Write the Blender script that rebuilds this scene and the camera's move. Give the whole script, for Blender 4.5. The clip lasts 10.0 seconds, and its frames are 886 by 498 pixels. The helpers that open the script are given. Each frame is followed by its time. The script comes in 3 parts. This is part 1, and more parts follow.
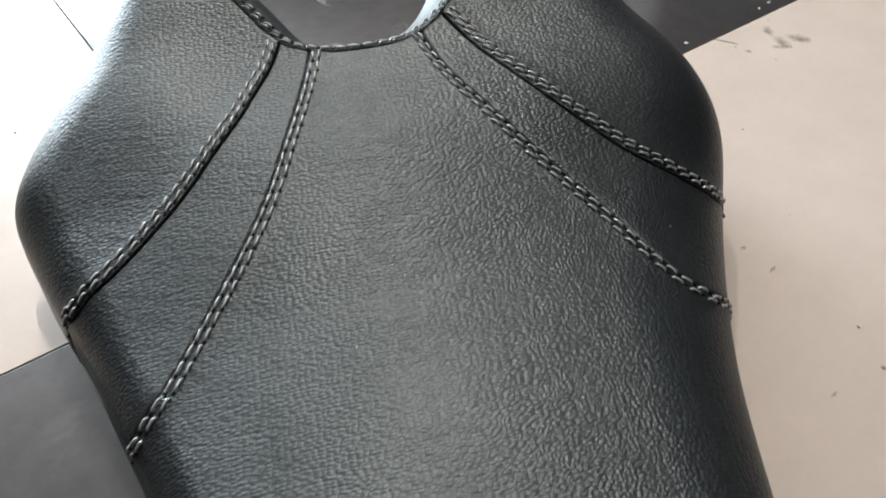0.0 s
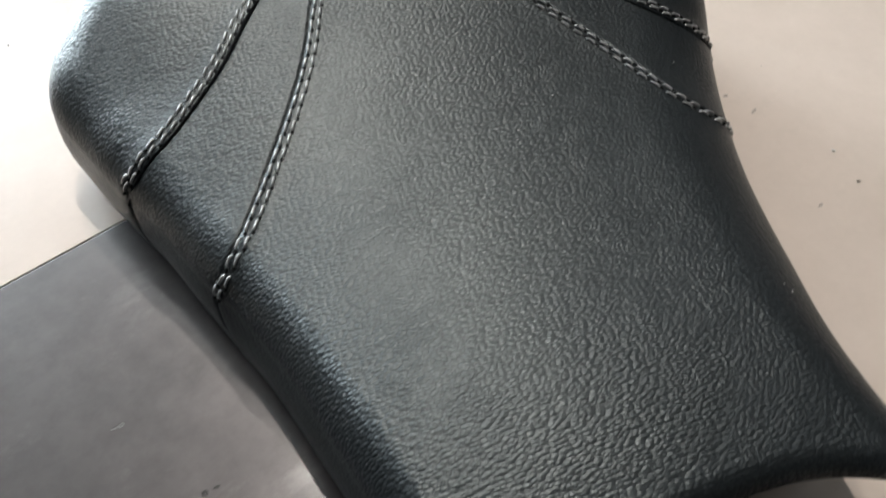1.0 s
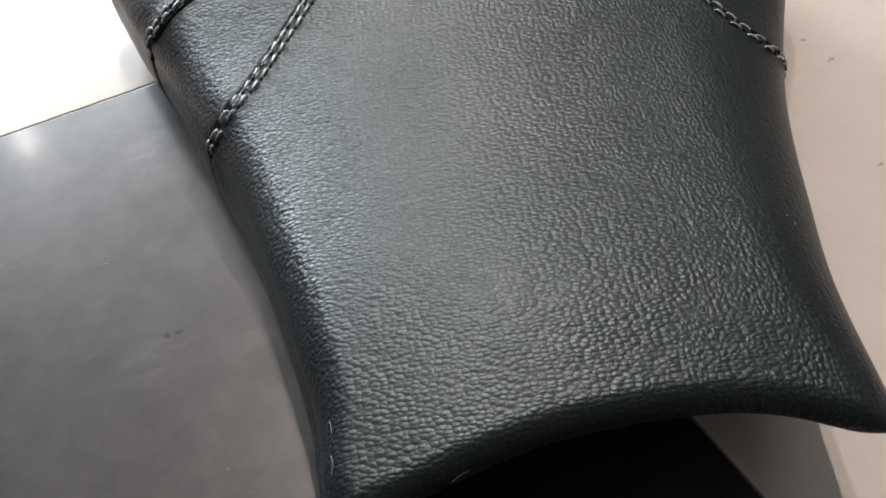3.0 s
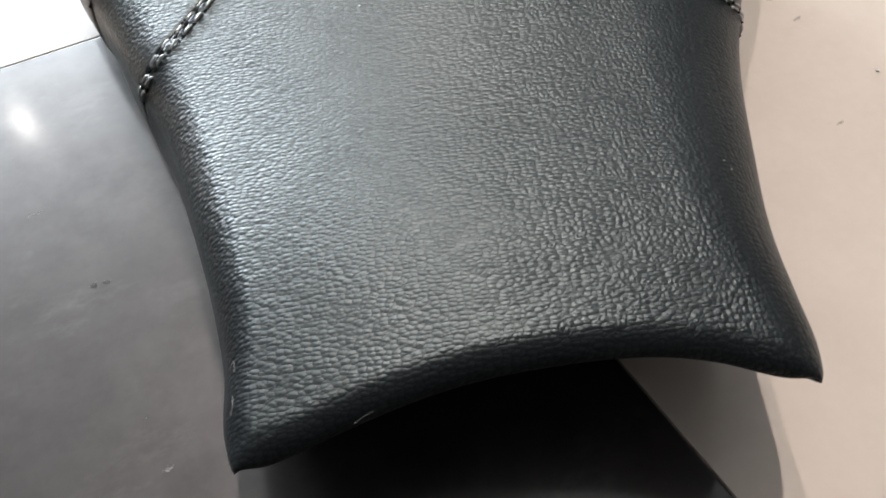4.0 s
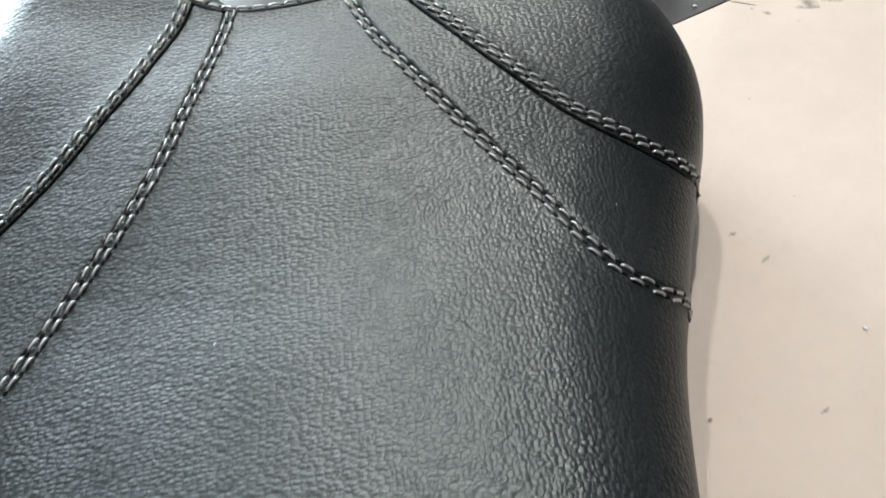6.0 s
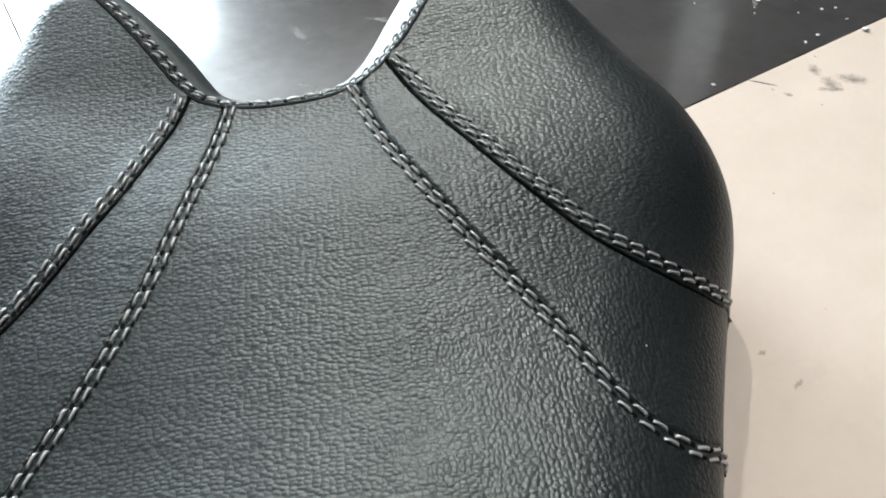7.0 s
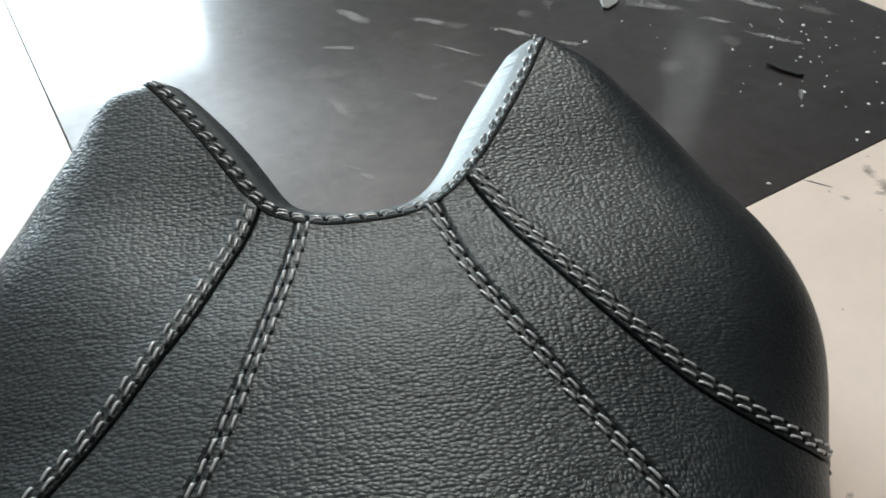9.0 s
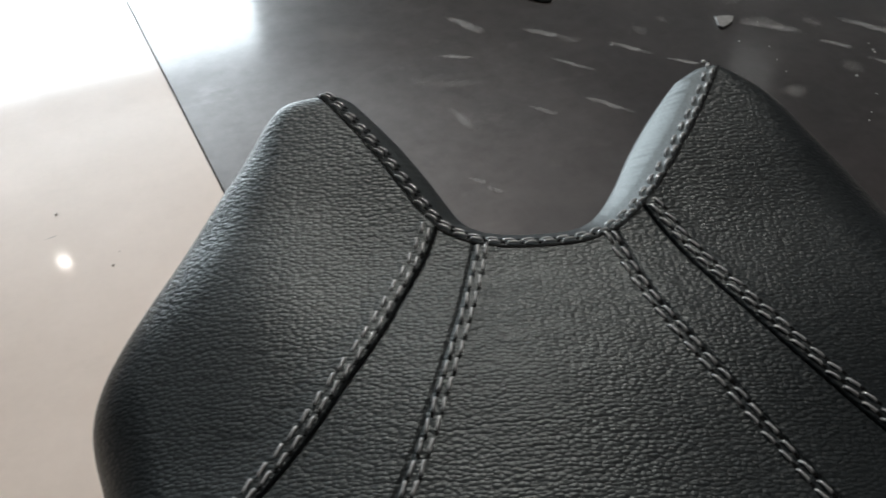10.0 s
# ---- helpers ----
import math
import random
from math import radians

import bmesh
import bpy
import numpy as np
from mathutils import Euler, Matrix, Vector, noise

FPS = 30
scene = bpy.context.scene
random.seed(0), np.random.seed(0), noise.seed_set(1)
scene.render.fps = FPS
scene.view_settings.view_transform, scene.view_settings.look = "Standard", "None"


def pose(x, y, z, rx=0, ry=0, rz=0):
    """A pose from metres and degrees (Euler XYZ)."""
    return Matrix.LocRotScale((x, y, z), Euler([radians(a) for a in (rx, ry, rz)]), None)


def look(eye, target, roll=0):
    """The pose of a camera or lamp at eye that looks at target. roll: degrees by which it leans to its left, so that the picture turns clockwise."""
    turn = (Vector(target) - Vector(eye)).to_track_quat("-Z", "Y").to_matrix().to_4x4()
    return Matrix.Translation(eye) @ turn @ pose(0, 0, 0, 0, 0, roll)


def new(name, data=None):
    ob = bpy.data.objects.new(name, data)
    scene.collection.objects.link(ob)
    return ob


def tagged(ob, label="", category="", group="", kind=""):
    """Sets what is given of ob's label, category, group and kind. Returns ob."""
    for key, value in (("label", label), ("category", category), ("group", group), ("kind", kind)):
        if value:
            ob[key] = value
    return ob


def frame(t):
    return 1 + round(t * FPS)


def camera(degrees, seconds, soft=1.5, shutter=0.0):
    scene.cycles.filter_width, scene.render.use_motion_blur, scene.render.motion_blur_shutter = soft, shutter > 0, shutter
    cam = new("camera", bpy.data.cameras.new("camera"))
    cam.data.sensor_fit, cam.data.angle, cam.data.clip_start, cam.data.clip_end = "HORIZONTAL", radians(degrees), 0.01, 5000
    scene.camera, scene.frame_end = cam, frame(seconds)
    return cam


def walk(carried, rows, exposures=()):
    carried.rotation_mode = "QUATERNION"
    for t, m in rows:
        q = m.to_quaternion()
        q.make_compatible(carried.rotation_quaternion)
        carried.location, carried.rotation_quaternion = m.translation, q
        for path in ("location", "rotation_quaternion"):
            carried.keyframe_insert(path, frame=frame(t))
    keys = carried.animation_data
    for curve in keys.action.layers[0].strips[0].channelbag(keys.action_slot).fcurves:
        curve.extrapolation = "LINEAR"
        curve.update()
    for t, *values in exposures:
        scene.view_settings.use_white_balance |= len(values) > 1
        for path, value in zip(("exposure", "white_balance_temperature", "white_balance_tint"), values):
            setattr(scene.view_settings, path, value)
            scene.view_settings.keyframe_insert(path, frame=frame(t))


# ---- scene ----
# ---- camera ----
cam = camera(61.92, 10.0, soft=1.7, shutter=0.35)
PATH = [
    (0, (-0.07932, -0.25507, 0.26829), (0.0907, -0.03621, -0.02014), 1.29),
    (0.5, (-0.11258, -0.26427, 0.26555), (0.06547, -0.05924, -0.02815), 1.22),
    (1, (-0.14571, -0.26674, 0.25476), (0.03942, -0.08428, -0.04927), 1.76),
    (1.5, (-0.16721, -0.25925, 0.24801), (0.01581, -0.08819, -0.06383), 1.85),
    (2, (-0.16664, -0.2674, 0.24737), (-0.00133, -0.08391, -0.06728), 2.03),
    (2.2, (-0.1542, -0.27913, 0.24521), (0.00032, -0.08409, -0.06798), 1.31),
    (3.3, (-0.12048, -0.31382, 0.22631), (0.01051, -0.11005, -0.09199), 1.09),
    (3.5, (-0.11952, -0.31927, 0.22352), (0.0097, -0.11803, -0.09712), 1.36),
    (4, (-0.10501, -0.3249, 0.21696), (0.02468, -0.12295, -0.10304), 1.09),
    (4.5, (-0.08338, -0.3216, 0.22149), (0.05149, -0.11369, -0.09249), 0.48),
    (5, (-0.06227, -0.31199, 0.22901), (0.08023, -0.09237, -0.07342), 0.07),
    (5.5, (-0.03793, -0.29107, 0.23371), (0.10005, -0.06087, -0.06288), -2.72),
    (6, (-0.01499, -0.26787, 0.23218), (0.12331, -0.02807, -0.05656), -4.16),
    (6.2, (-0.00791, -0.25885, 0.23328), (0.13204, -0.01939, -0.05495), -3.93),
    (7.3, (0.00306, -0.21931, 0.24783), (0.15133, 0.02602, -0.03116), -1.84),
    (7.5, (0.00267, -0.21375, 0.24991), (0.15372, 0.03222, -0.027), -1.32),
    (8, (0.00203, -0.2022, 0.25648), (0.15712, 0.04601, -0.01617), -0.63),
    (8.5, (-0.00288, -0.18745, 0.25819), (0.1552, 0.05869, -0.01462), 0.25),
    (9, (-0.00885, -0.17738, 0.26174), (0.15007, 0.06885, -0.01051), 0.82),
    (9.5, (-0.02523, -0.16, 0.26466), (0.1282, 0.09075, -0.0066), 1.04),
    (10, (-0.05158, -0.14397, 0.26711), (0.09193, 0.11063, -0.00598), 1.56),
]
EXPOSURE = [(0.0, -0.1, 6500, 10), (2.0, 0.0, 6500, 8), (3.5, 0.05, 6600, 12), (4.0, 0.3, 6550, 11), (5.5, 0.3, 6400, 8), (7.5, 0.2, 6400, 5), (8.0, 0.05, 6400, 4), (8.5, -0.1, 6400, 4), (9.0, -0.15, 6400, 6), (9.5, -0.45, 6500, 9), (10.0, -0.85, 6600, 10)]
walk(cam, [(t, look(eye, target, roll)) for t, eye, target, roll in PATH], EXPOSURE)
SKY, LAMP_GLOW, LAMP_W, DOOR_W = 0.12, 60.0, 60.0, 500.0


# ---- world, lamps ----
world = bpy.data.worlds.new("sky")
scene.world = world
world.use_nodes = True
wn, wl = world.node_tree.nodes, world.node_tree.links
sky = wn.new("ShaderNodeTexSky")
sky.sky_type, sky.sun_disc = "NISHITA", False
sky.sun_elevation, sky.sun_rotation = radians(50), radians(200)
wl.new(sky.outputs[0], wn["Background"].inputs[0])
wn["Background"].inputs[1].default_value = SKY


def area_lamp(name, m, sx, sy, watts, col):
    d = bpy.data.lights.new(name, "AREA")
    d.shape, d.size, d.size_y, d.energy, d.color = "RECTANGLE", sx, sy, watts, col
    ob = new(name, d)
    ob.matrix_world = m
    return ob


# ---- materials ----
class Nodes:
    """A small helper that adds nodes to one material."""

    def __init__(self, name):
        self.mat = bpy.data.materials.new(name)
        self.mat.use_nodes = True
        self.t = self.mat.node_tree
        self.b = self.t.nodes["Principled BSDF"]

    def add(self, kind, **sets):
        n = self.t.nodes.new("ShaderNode" + kind)
        for k, v in sets.items():
            if k in n.inputs:
                n.inputs[k].default_value = v
            else:
                setattr(n, k, v)
        return n

    def link(self, a, b):
        self.t.links.new(a, b)

    def noise(self, vec, scale, detail=4, rough=0.55):
        n = self.add("TexNoise", Scale=scale, Detail=detail, Roughness=rough)
        if vec is not None:
            self.link(vec, n.inputs["Vector"])
        return n.outputs[0]

    def ramp(self, fac, stops):
        n = self.add("ValToRGB")
        while len(n.color_ramp.elements) < len(stops):
            n.color_ramp.elements.new(0.5)
        for e, (p, c) in zip(n.color_ramp.elements, stops):
            e.position, e.color = p, (*c, 1) if len(c) == 3 else c
        self.link(fac, n.inputs[0])
        return n.outputs[0]

    def maths(self, op, a, b):
        n = self.add("Math", operation=op)
        for i, x in enumerate((a, b)):
            if isinstance(x, (int, float)):
                n.inputs[i].default_value = x
            else:
                self.link(x, n.inputs[i])
        return n.outputs[0]

    def mix(self, fac, a, b):
        n = self.add("Mix", data_type="RGBA")
        for i, x in ((0, fac), (6, a), (7, b)):
            if isinstance(x, tuple):
                n.inputs[i].default_value = (*x, 1)
            elif isinstance(x, (int, float)):
                n.inputs[i].default_value = x
            else:
                self.link(x, n.inputs[i])
        return n.outputs[2]

    def bump(self, height, strength, distance, normal=None):
        n = self.add("Bump", Strength=strength, Distance=distance)
        self.link(height, n.inputs["Height"])
        if normal is not None:
            self.link(normal, n.inputs["Normal"])
        return n.outputs[0]

    def coords(self):
        return self.add("TexCoord").outputs["Object"]


def leather_material(name, scale=610.0, depth=0.0006, strength=0.40, rough=0.38, pale=0.66):
    """Pebbled grain: raised cells between creases, drawn out across the cover on one half and along it on the other."""
    k = Nodes(name)
    co = k.coords()
    warp = k.add("TexNoise", Scale=210.0, Detail=4.0, Roughness=0.6)
    k.link(co, warp.inputs["Vector"])
    sub = k.add("VectorMath", operation="SUBTRACT")
    k.link(warp.outputs["Color"], sub.inputs[0])
    sub.inputs[1].default_value = (0.5, 0.5, 0.5)
    mul = k.add("VectorMath", operation="SCALE")
    k.link(sub.outputs[0], mul.inputs[0])
    mul.inputs["Scale"].default_value = 0.0013
    add = k.add("VectorMath", operation="ADD")
    k.link(co, add.inputs[0])
    k.link(mul.outputs[0], add.inputs[1])

    def cells(stretch):
        st = k.add("VectorMath", operation="MULTIPLY")
        k.link(add.outputs[0], st.inputs[0])
        st.inputs[1].default_value = stretch
        v1 = k.add("TexVoronoi", feature="SMOOTH_F1", Scale=scale, Smoothness=0.25, Randomness=0.72)
        k.link(st.outputs[0], v1.inputs["Vector"])
        v2 = k.add("TexVoronoi", feature="DISTANCE_TO_EDGE", Scale=scale, Randomness=0.72)
        k.link(st.outputs[0], v2.inputs["Vector"])
        edge = k.maths("MINIMUM", v2.outputs["Distance"], 0.12)
        return k.maths("ADD", k.maths("MULTIPLY", v1.outputs["Distance"], -1.25), k.maths("MULTIPLY", edge, 0.9)), edge

    ha, ea = cells((0.74, 1.24, 1.0))
    hb, eb = cells((1.04, 0.92, 1.0))
    sep = k.add("SeparateXYZ")
    k.link(co, sep.inputs[0])
    side = k.maths("ADD", sep.outputs[0], k.maths("MULTIPLY", k.maths("SUBTRACT", k.noise(co, 130.0, 3), 0.5), 0.22))
    side = k.maths("SUBTRACT", side, k.maths("MULTIPLY", k.maths("MAXIMUM", k.maths("SUBTRACT", sep.outputs[1], 0.05), 0.0), 3.0))
    half = k.ramp(k.maths("ADD", side, 0.5), [(0.548, (0, 0, 0)), (0.552, (1, 1, 1))])
    h, edge = k.mix(half, ha, hb), k.mix(half, ea, eb)
    # wrinkles that run along the pull of the cover
    pull = k.add("VectorMath", operation="MULTIPLY")
    k.link(add.outputs[0], pull.inputs[0])
    pull.inputs[1].default_value = (560.0, 150.0, 400.0)
    wr = k.noise(pull.outputs[0], 1.0, 3, 0.6)
    where = k.ramp(k.noise(co, 14.0, 2), [(0.44, (0.1, 0.1, 0.1)), (0.62, (1, 1, 1))])
    wr = k.maths("MULTIPLY", wr, where)
    h = k.maths("ADD", h, k.maths("MULTIPLY", wr, 0.16))
    h = k.maths("ADD", h, k.maths("MULTIPLY", k.noise(co, 2600.0, 3), 0.10))
    h = k.maths("MULTIPLY", h, k.ramp(k.noise(co, 13.0, 2), [(0.35, (0.75,) * 3), (0.62, (1.05,) * 3)]))
    patchy = k.noise(co, 16.0, 3)
    nrm = k.bump(h, strength, depth, k.bump(k.noise(co, 45.0, 2), 0.08, 0.002))
    k.link(nrm, k.b.inputs["Normal"])
    col = k.ramp(patchy, [(0.3, (0.006, 0.0075, 0.009)), (0.7, (0.010, 0.012, 0.014))])
    k.link(col, k.b.inputs["Base Color"])
    r = k.maths("ADD", k.maths("MULTIPLY", patchy, 0.10), rough - 0.05)
    k.link(r, k.b.inputs["Roughness"])
    # less gloss in the creases stands in for the shade between the pebbles
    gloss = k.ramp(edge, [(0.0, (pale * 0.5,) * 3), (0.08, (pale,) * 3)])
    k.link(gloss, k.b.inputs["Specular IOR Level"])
    k.b.inputs["Specular Tint"].default_value = (0.92, 1.0, 1.0, 1)
    return k.mat


def tile_material(name, c1, c2, rough, smear, smear_amount, sheen, coat, coat_ior):
    k = Nodes(name)
    co = k.coords()
    big = k.noise(co, 5.0, 6, 0.6)
    mid = k.noise(co, 24.0, 6, 0.65)
    fine = k.noise(co, 260.0, 4, 0.6)
    mixf = k.maths("ADD", k.maths("MULTIPLY", big, 0.55), k.maths("ADD", k.maths("MULTIPLY", mid, 0.33), k.maths("MULTIPLY", fine, 0.12)))
    col = k.ramp(mixf, [(0.36, c1), (0.64, c2)])
    # dried smears, long and broken
    st = k.add("Mapping")
    st.inputs["Scale"].default_value = (10.0, 19.0, 9.0)
    st.inputs["Rotation"].default_value = (0, 0, 0.5)
    k.link(co, st.inputs["Vector"])
    sm = k.noise(st.outputs[0], 1.6, 7, 0.72)
    smf = k.ramp(sm, [(0.58, (0, 0, 0)), (0.74, (1, 1, 1))])
    fac = k.maths("MULTIPLY", smf, smear_amount)
    col = k.mix(fac, col, smear)
    k.link(col, k.b.inputs["Base Color"])
    # a faint film of dust that dulls the polish in places
    film = k.ramp(k.noise(co, 9.0, 5, 0.65), [(0.35, (0, 0, 0)), (0.70, (1, 1, 1))])
    r = k.maths("ADD", k.maths("MULTIPLY", film, 0.045), rough)
    k.b.inputs["Roughness"].default_value = 0.36
    dull = k.ramp(k.maths("ADD", k.maths("MULTIPLY", k.noise(co, 13.0, 5, 0.6), 0.5), k.maths("MULTIPLY", k.noise(co, 60.0, 6, 0.7), 0.5)), [(0.38, (sheen * 0.75,) * 3), (0.60, (sheen * 1.25,) * 3)])
    k.link(dull, k.b.inputs["Specular IOR Level"])
    k.b.inputs["Specular Tint"].default_value = (1.0, 0.92, 0.92, 1)
    k.b.inputs["Coat Weight"].default_value = coat
    k.b.inputs["Coat IOR"].default_value = coat_ior
    k.link(k.maths("ADD", r, k.maths("MULTIPLY", fac, 0.4)), k.b.inputs["Coat Roughness"])
    k.link(k.bump(k.noise(co, 14.0, 2), 0.05, 0.0008), k.b.inputs["Normal"])
    return k.mat


def plain_material(name, c1, c2, scale, rough, bump=0.0, metal=0.0):
    k = Nodes(name)
    co = k.coords()
    n = k.noise(co, scale, 5)
    k.link(k.ramp(n, [(0.3, c1), (0.7, c2)]), k.b.inputs["Base Color"])
    k.b.inputs["Roughness"].default_value = rough
    k.b.inputs["Metallic"].default_value = metal
    if bump:
        k.link(k.bump(n, 0.5, bump), k.b.inputs["Normal"])
    return k.mat


def glow_material(name, col, strength):
    k = Nodes(name)
    k.b.inputs["Base Color"].default_value = (*col, 1)
    k.b.inputs["Emission Color"].default_value = (*col, 1)
    k.b.inputs["Emission Strength"].default_value = strength
    return k.mat


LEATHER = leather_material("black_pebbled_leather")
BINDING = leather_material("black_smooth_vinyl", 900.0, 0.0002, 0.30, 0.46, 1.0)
THREAD = plain_material("dark_shiny_thread", (0.28, 0.28, 0.285), (0.40, 0.40, 0.40), 2500.0, 0.3, 0.0001)
THREAD.node_tree.nodes["Principled BSDF"].inputs["Specular IOR Level"].default_value = 0.9
THREAD.node_tree.nodes["Principled BSDF"].inputs["Coat Weight"].default_value = 1.0
THREAD.node_tree.nodes["Principled BSDF"].inputs["Coat Roughness"].default_value = 0.18
# matt black for the piping-like cord that paints shade into the seam grooves
GROOVE_SHADE = plain_material("black_groove_shade", (0.003, 0.003, 0.003), (0.006, 0.006, 0.006), 700.0, 0.65, 0.0001)
GROOVE_SHADE.node_tree.nodes["Principled BSDF"].inputs["Specular IOR Level"].default_value = 0.15
# near black that paints the shade inside the needle holes
HOLE_SHADE = plain_material("needle_hole_shade", (0.002, 0.002, 0.002), (0.004, 0.004, 0.004), 900.0, 0.8)
HOLE_SHADE.node_tree.nodes["Principled BSDF"].inputs["Specular IOR Level"].default_value = 0.1
PLASTIC = plain_material("black_moulded_plastic", (0.01, 0.01, 0.01), (0.02, 0.02, 0.02), 90.0, 0.5, 0.0003)
BEIGE = tile_material("beige_polished_tile", (0.62, 0.522, 0.45), (0.72, 0.612, 0.535), 0.05, (0.45, 0.39, 0.33), 0.2, 0.4, 0.6, 1.5)
DARK = tile_material("dark_polished_tile", (0.006, 0.005, 0.0047), (0.026, 0.020, 0.019), 0.10, (0.16, 0.148, 0.14), 0.2, 0.5, 0.9, 1.55)
GROUT = plain_material("dark_grout", (0.05, 0.045, 0.04), (0.09, 0.08, 0.07), 120.0, 0.9, 0.0005)
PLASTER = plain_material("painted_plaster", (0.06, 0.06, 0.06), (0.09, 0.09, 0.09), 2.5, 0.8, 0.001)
# near-black finish for unseen walls, so that they throw back little light
DUSKY = plain_material("light_blocking_wall", (0.008, 0.0078, 0.0074), (0.014, 0.0135, 0.013), 2.5, 0.8, 0.001)
CEILING = plain_material("white_ceiling_paint", (0.76, 0.75, 0.735), (0.82, 0.81, 0.795), 2.0, 0.85, 0.0005)
LAMP = glow_material("lamp_diffuser", (1.0, 0.965, 0.92), LAMP_GLOW)
PALE = plain_material("pale_paint", (0.55, 0.54, 0.52), (0.64, 0.63, 0.61), 6.0, 0.6)
CRUMB = plain_material("white_foam_crumb", (0.70, 0.70, 0.69), (0.82, 0.82, 0.80), 900.0, 0.8, 0.0002)
LINT = plain_material("grey_lint", (0.26, 0.26, 0.25), (0.36, 0.36, 0.35), 900.0, 0.8)
SCRAP = plain_material("black_vinyl_scrap", (0.008, 0.008, 0.009), (0.015, 0.015, 0.016), 500.0, 0.45, 0.0002)
SHARD = plain_material("grey_vinyl_scrap", (0.16, 0.155, 0.15), (0.24, 0.235, 0.23), 300.0, 0.5, 0.0002)
GRIT = plain_material("brown_grit", (0.26, 0.22, 0.18), (0.36, 0.31, 0.26), 800.0, 0.85, 0.0002)
RIM = plain_material("white_lamp_rim", (0.7, 0.7, 0.7), (0.8, 0.8, 0.8), 20.0, 0.4)


def smear_material(name, col, most, low=0.44, wide=0.11):
    """A thin dried film, broken into clouds and flecks, fading out towards its rim."""
    k = Nodes(name)
    co = k.coords()
    n = k.maths("ADD", k.maths("MULTIPLY", k.noise(co, 210.0, 4, 0.65), 0.55), k.maths("MULTIPLY", k.noise(co, 650.0, 6, 0.75), 0.45))
    g = k.add("VectorMath", operation="MULTIPLY_ADD")
    k.link(k.add("TexCoord").outputs["Generated"], g.inputs[0])
    g.inputs[1].default_value, g.inputs[2].default_value = (2.0, 2.0, 0.0), (-1.0, -1.0, 0.0)
    far = k.add("VectorMath", operation="LENGTH")
    k.link(g.outputs[0], far.inputs[0])
    thin = k.maths("MULTIPLY", k.maths("SUBTRACT", far.outputs["Value"], 0.35), 0.34)
    f = k.ramp(k.maths("SUBTRACT", n, thin), [(low + 0.04, (0, 0, 0)), (low + 0.04 + wide, (most, most, most))])
    k.link(f, k.b.inputs["Alpha"])
    k.b.inputs["Base Color"].default_value = (*col, 1)
    k.b.inputs["Roughness"].default_value = 0.7
    return k.mat


PALE_SMEAR = smear_material("pale_dried_film", (0.30, 0.295, 0.29), 0.5, 0.40)
BLACK_SMEAR = smear_material("black_dried_film", (0.015, 0.011, 0.010), 0.95, 0.26)
FAINT_SMEAR = smear_material("faint_dried_film", (0.28, 0.27, 0.26), 0.24, 0.34, 0.22)
GREY_SMEAR = smear_material("grey_dried_film", (0.15, 0.135, 0.115), 0.62, 0.30, 0.26)


# ---- mesh helpers ----
def part(name, bm, material, parent=None, label=""):
    """Links a bmesh as one mesh object, under a thing or a part if one is given."""
    me = bpy.data.meshes.new(name)
    bm.to_mesh(me)
    bm.free()
    me.materials.append(material)
    ob = new(name, me)
    if parent is not None:
        ob.parent = parent
    if label:
        tagged(ob, label)
    return ob


def add_box(bm, lo, hi, bevel=0.0):
    made = bmesh.ops.create_cube(bm, size=1)["verts"]
    for v in made:
        v.co = [lo[i] + (v.co[i] + 0.5) * (hi[i] - lo[i]) for i in range(3)]
    if bevel:
        edges = list({e for v in made for e in v.link_edges})
        bmesh.ops.bevel(bm, geom=edges, offset=bevel, segments=2, affect="EDGES", profile=0.7)


def box(name, lo, hi, material, parent=None, bevel=0.0, label=""):
    bm = bmesh.new()
    add_box(bm, lo, hi, bevel)
    return part(name, bm, material, parent, label)


def grid_mesh(name, P, material, parent, label="", smooth=True, flip=False):
    """A mesh from an array of points, rows by columns."""
    n, m = P.shape[:2]
    i = np.arange(n * m).reshape(n, m)
    q = np.stack([i[:-1, :-1], i[:-1, 1:], i[1:, 1:], i[1:, :-1]], -1).reshape(-1, 4)
    if flip:
        q = q[:, ::-1]
    me = bpy.data.meshes.new(name)
    me.from_pydata(P.reshape(-1, 3).tolist(), [], q.tolist())
    bm = bmesh.new()
    bm.from_mesh(me)
    bmesh.ops.remove_doubles(bm, verts=bm.verts, dist=2e-5)
    for f in bm.faces:
        f.smooth = smooth
    bpy.data.meshes.remove(me)
    return part(name, bm, material, parent, label)


# ---- room ----
X0, X1, Y0, Y1, HIGH = -3.6, 3.6, -0.5, 5.6, 3.02
DOOR_L, DOOR_R, DOOR_H = -1.6, 1.38, 2.8


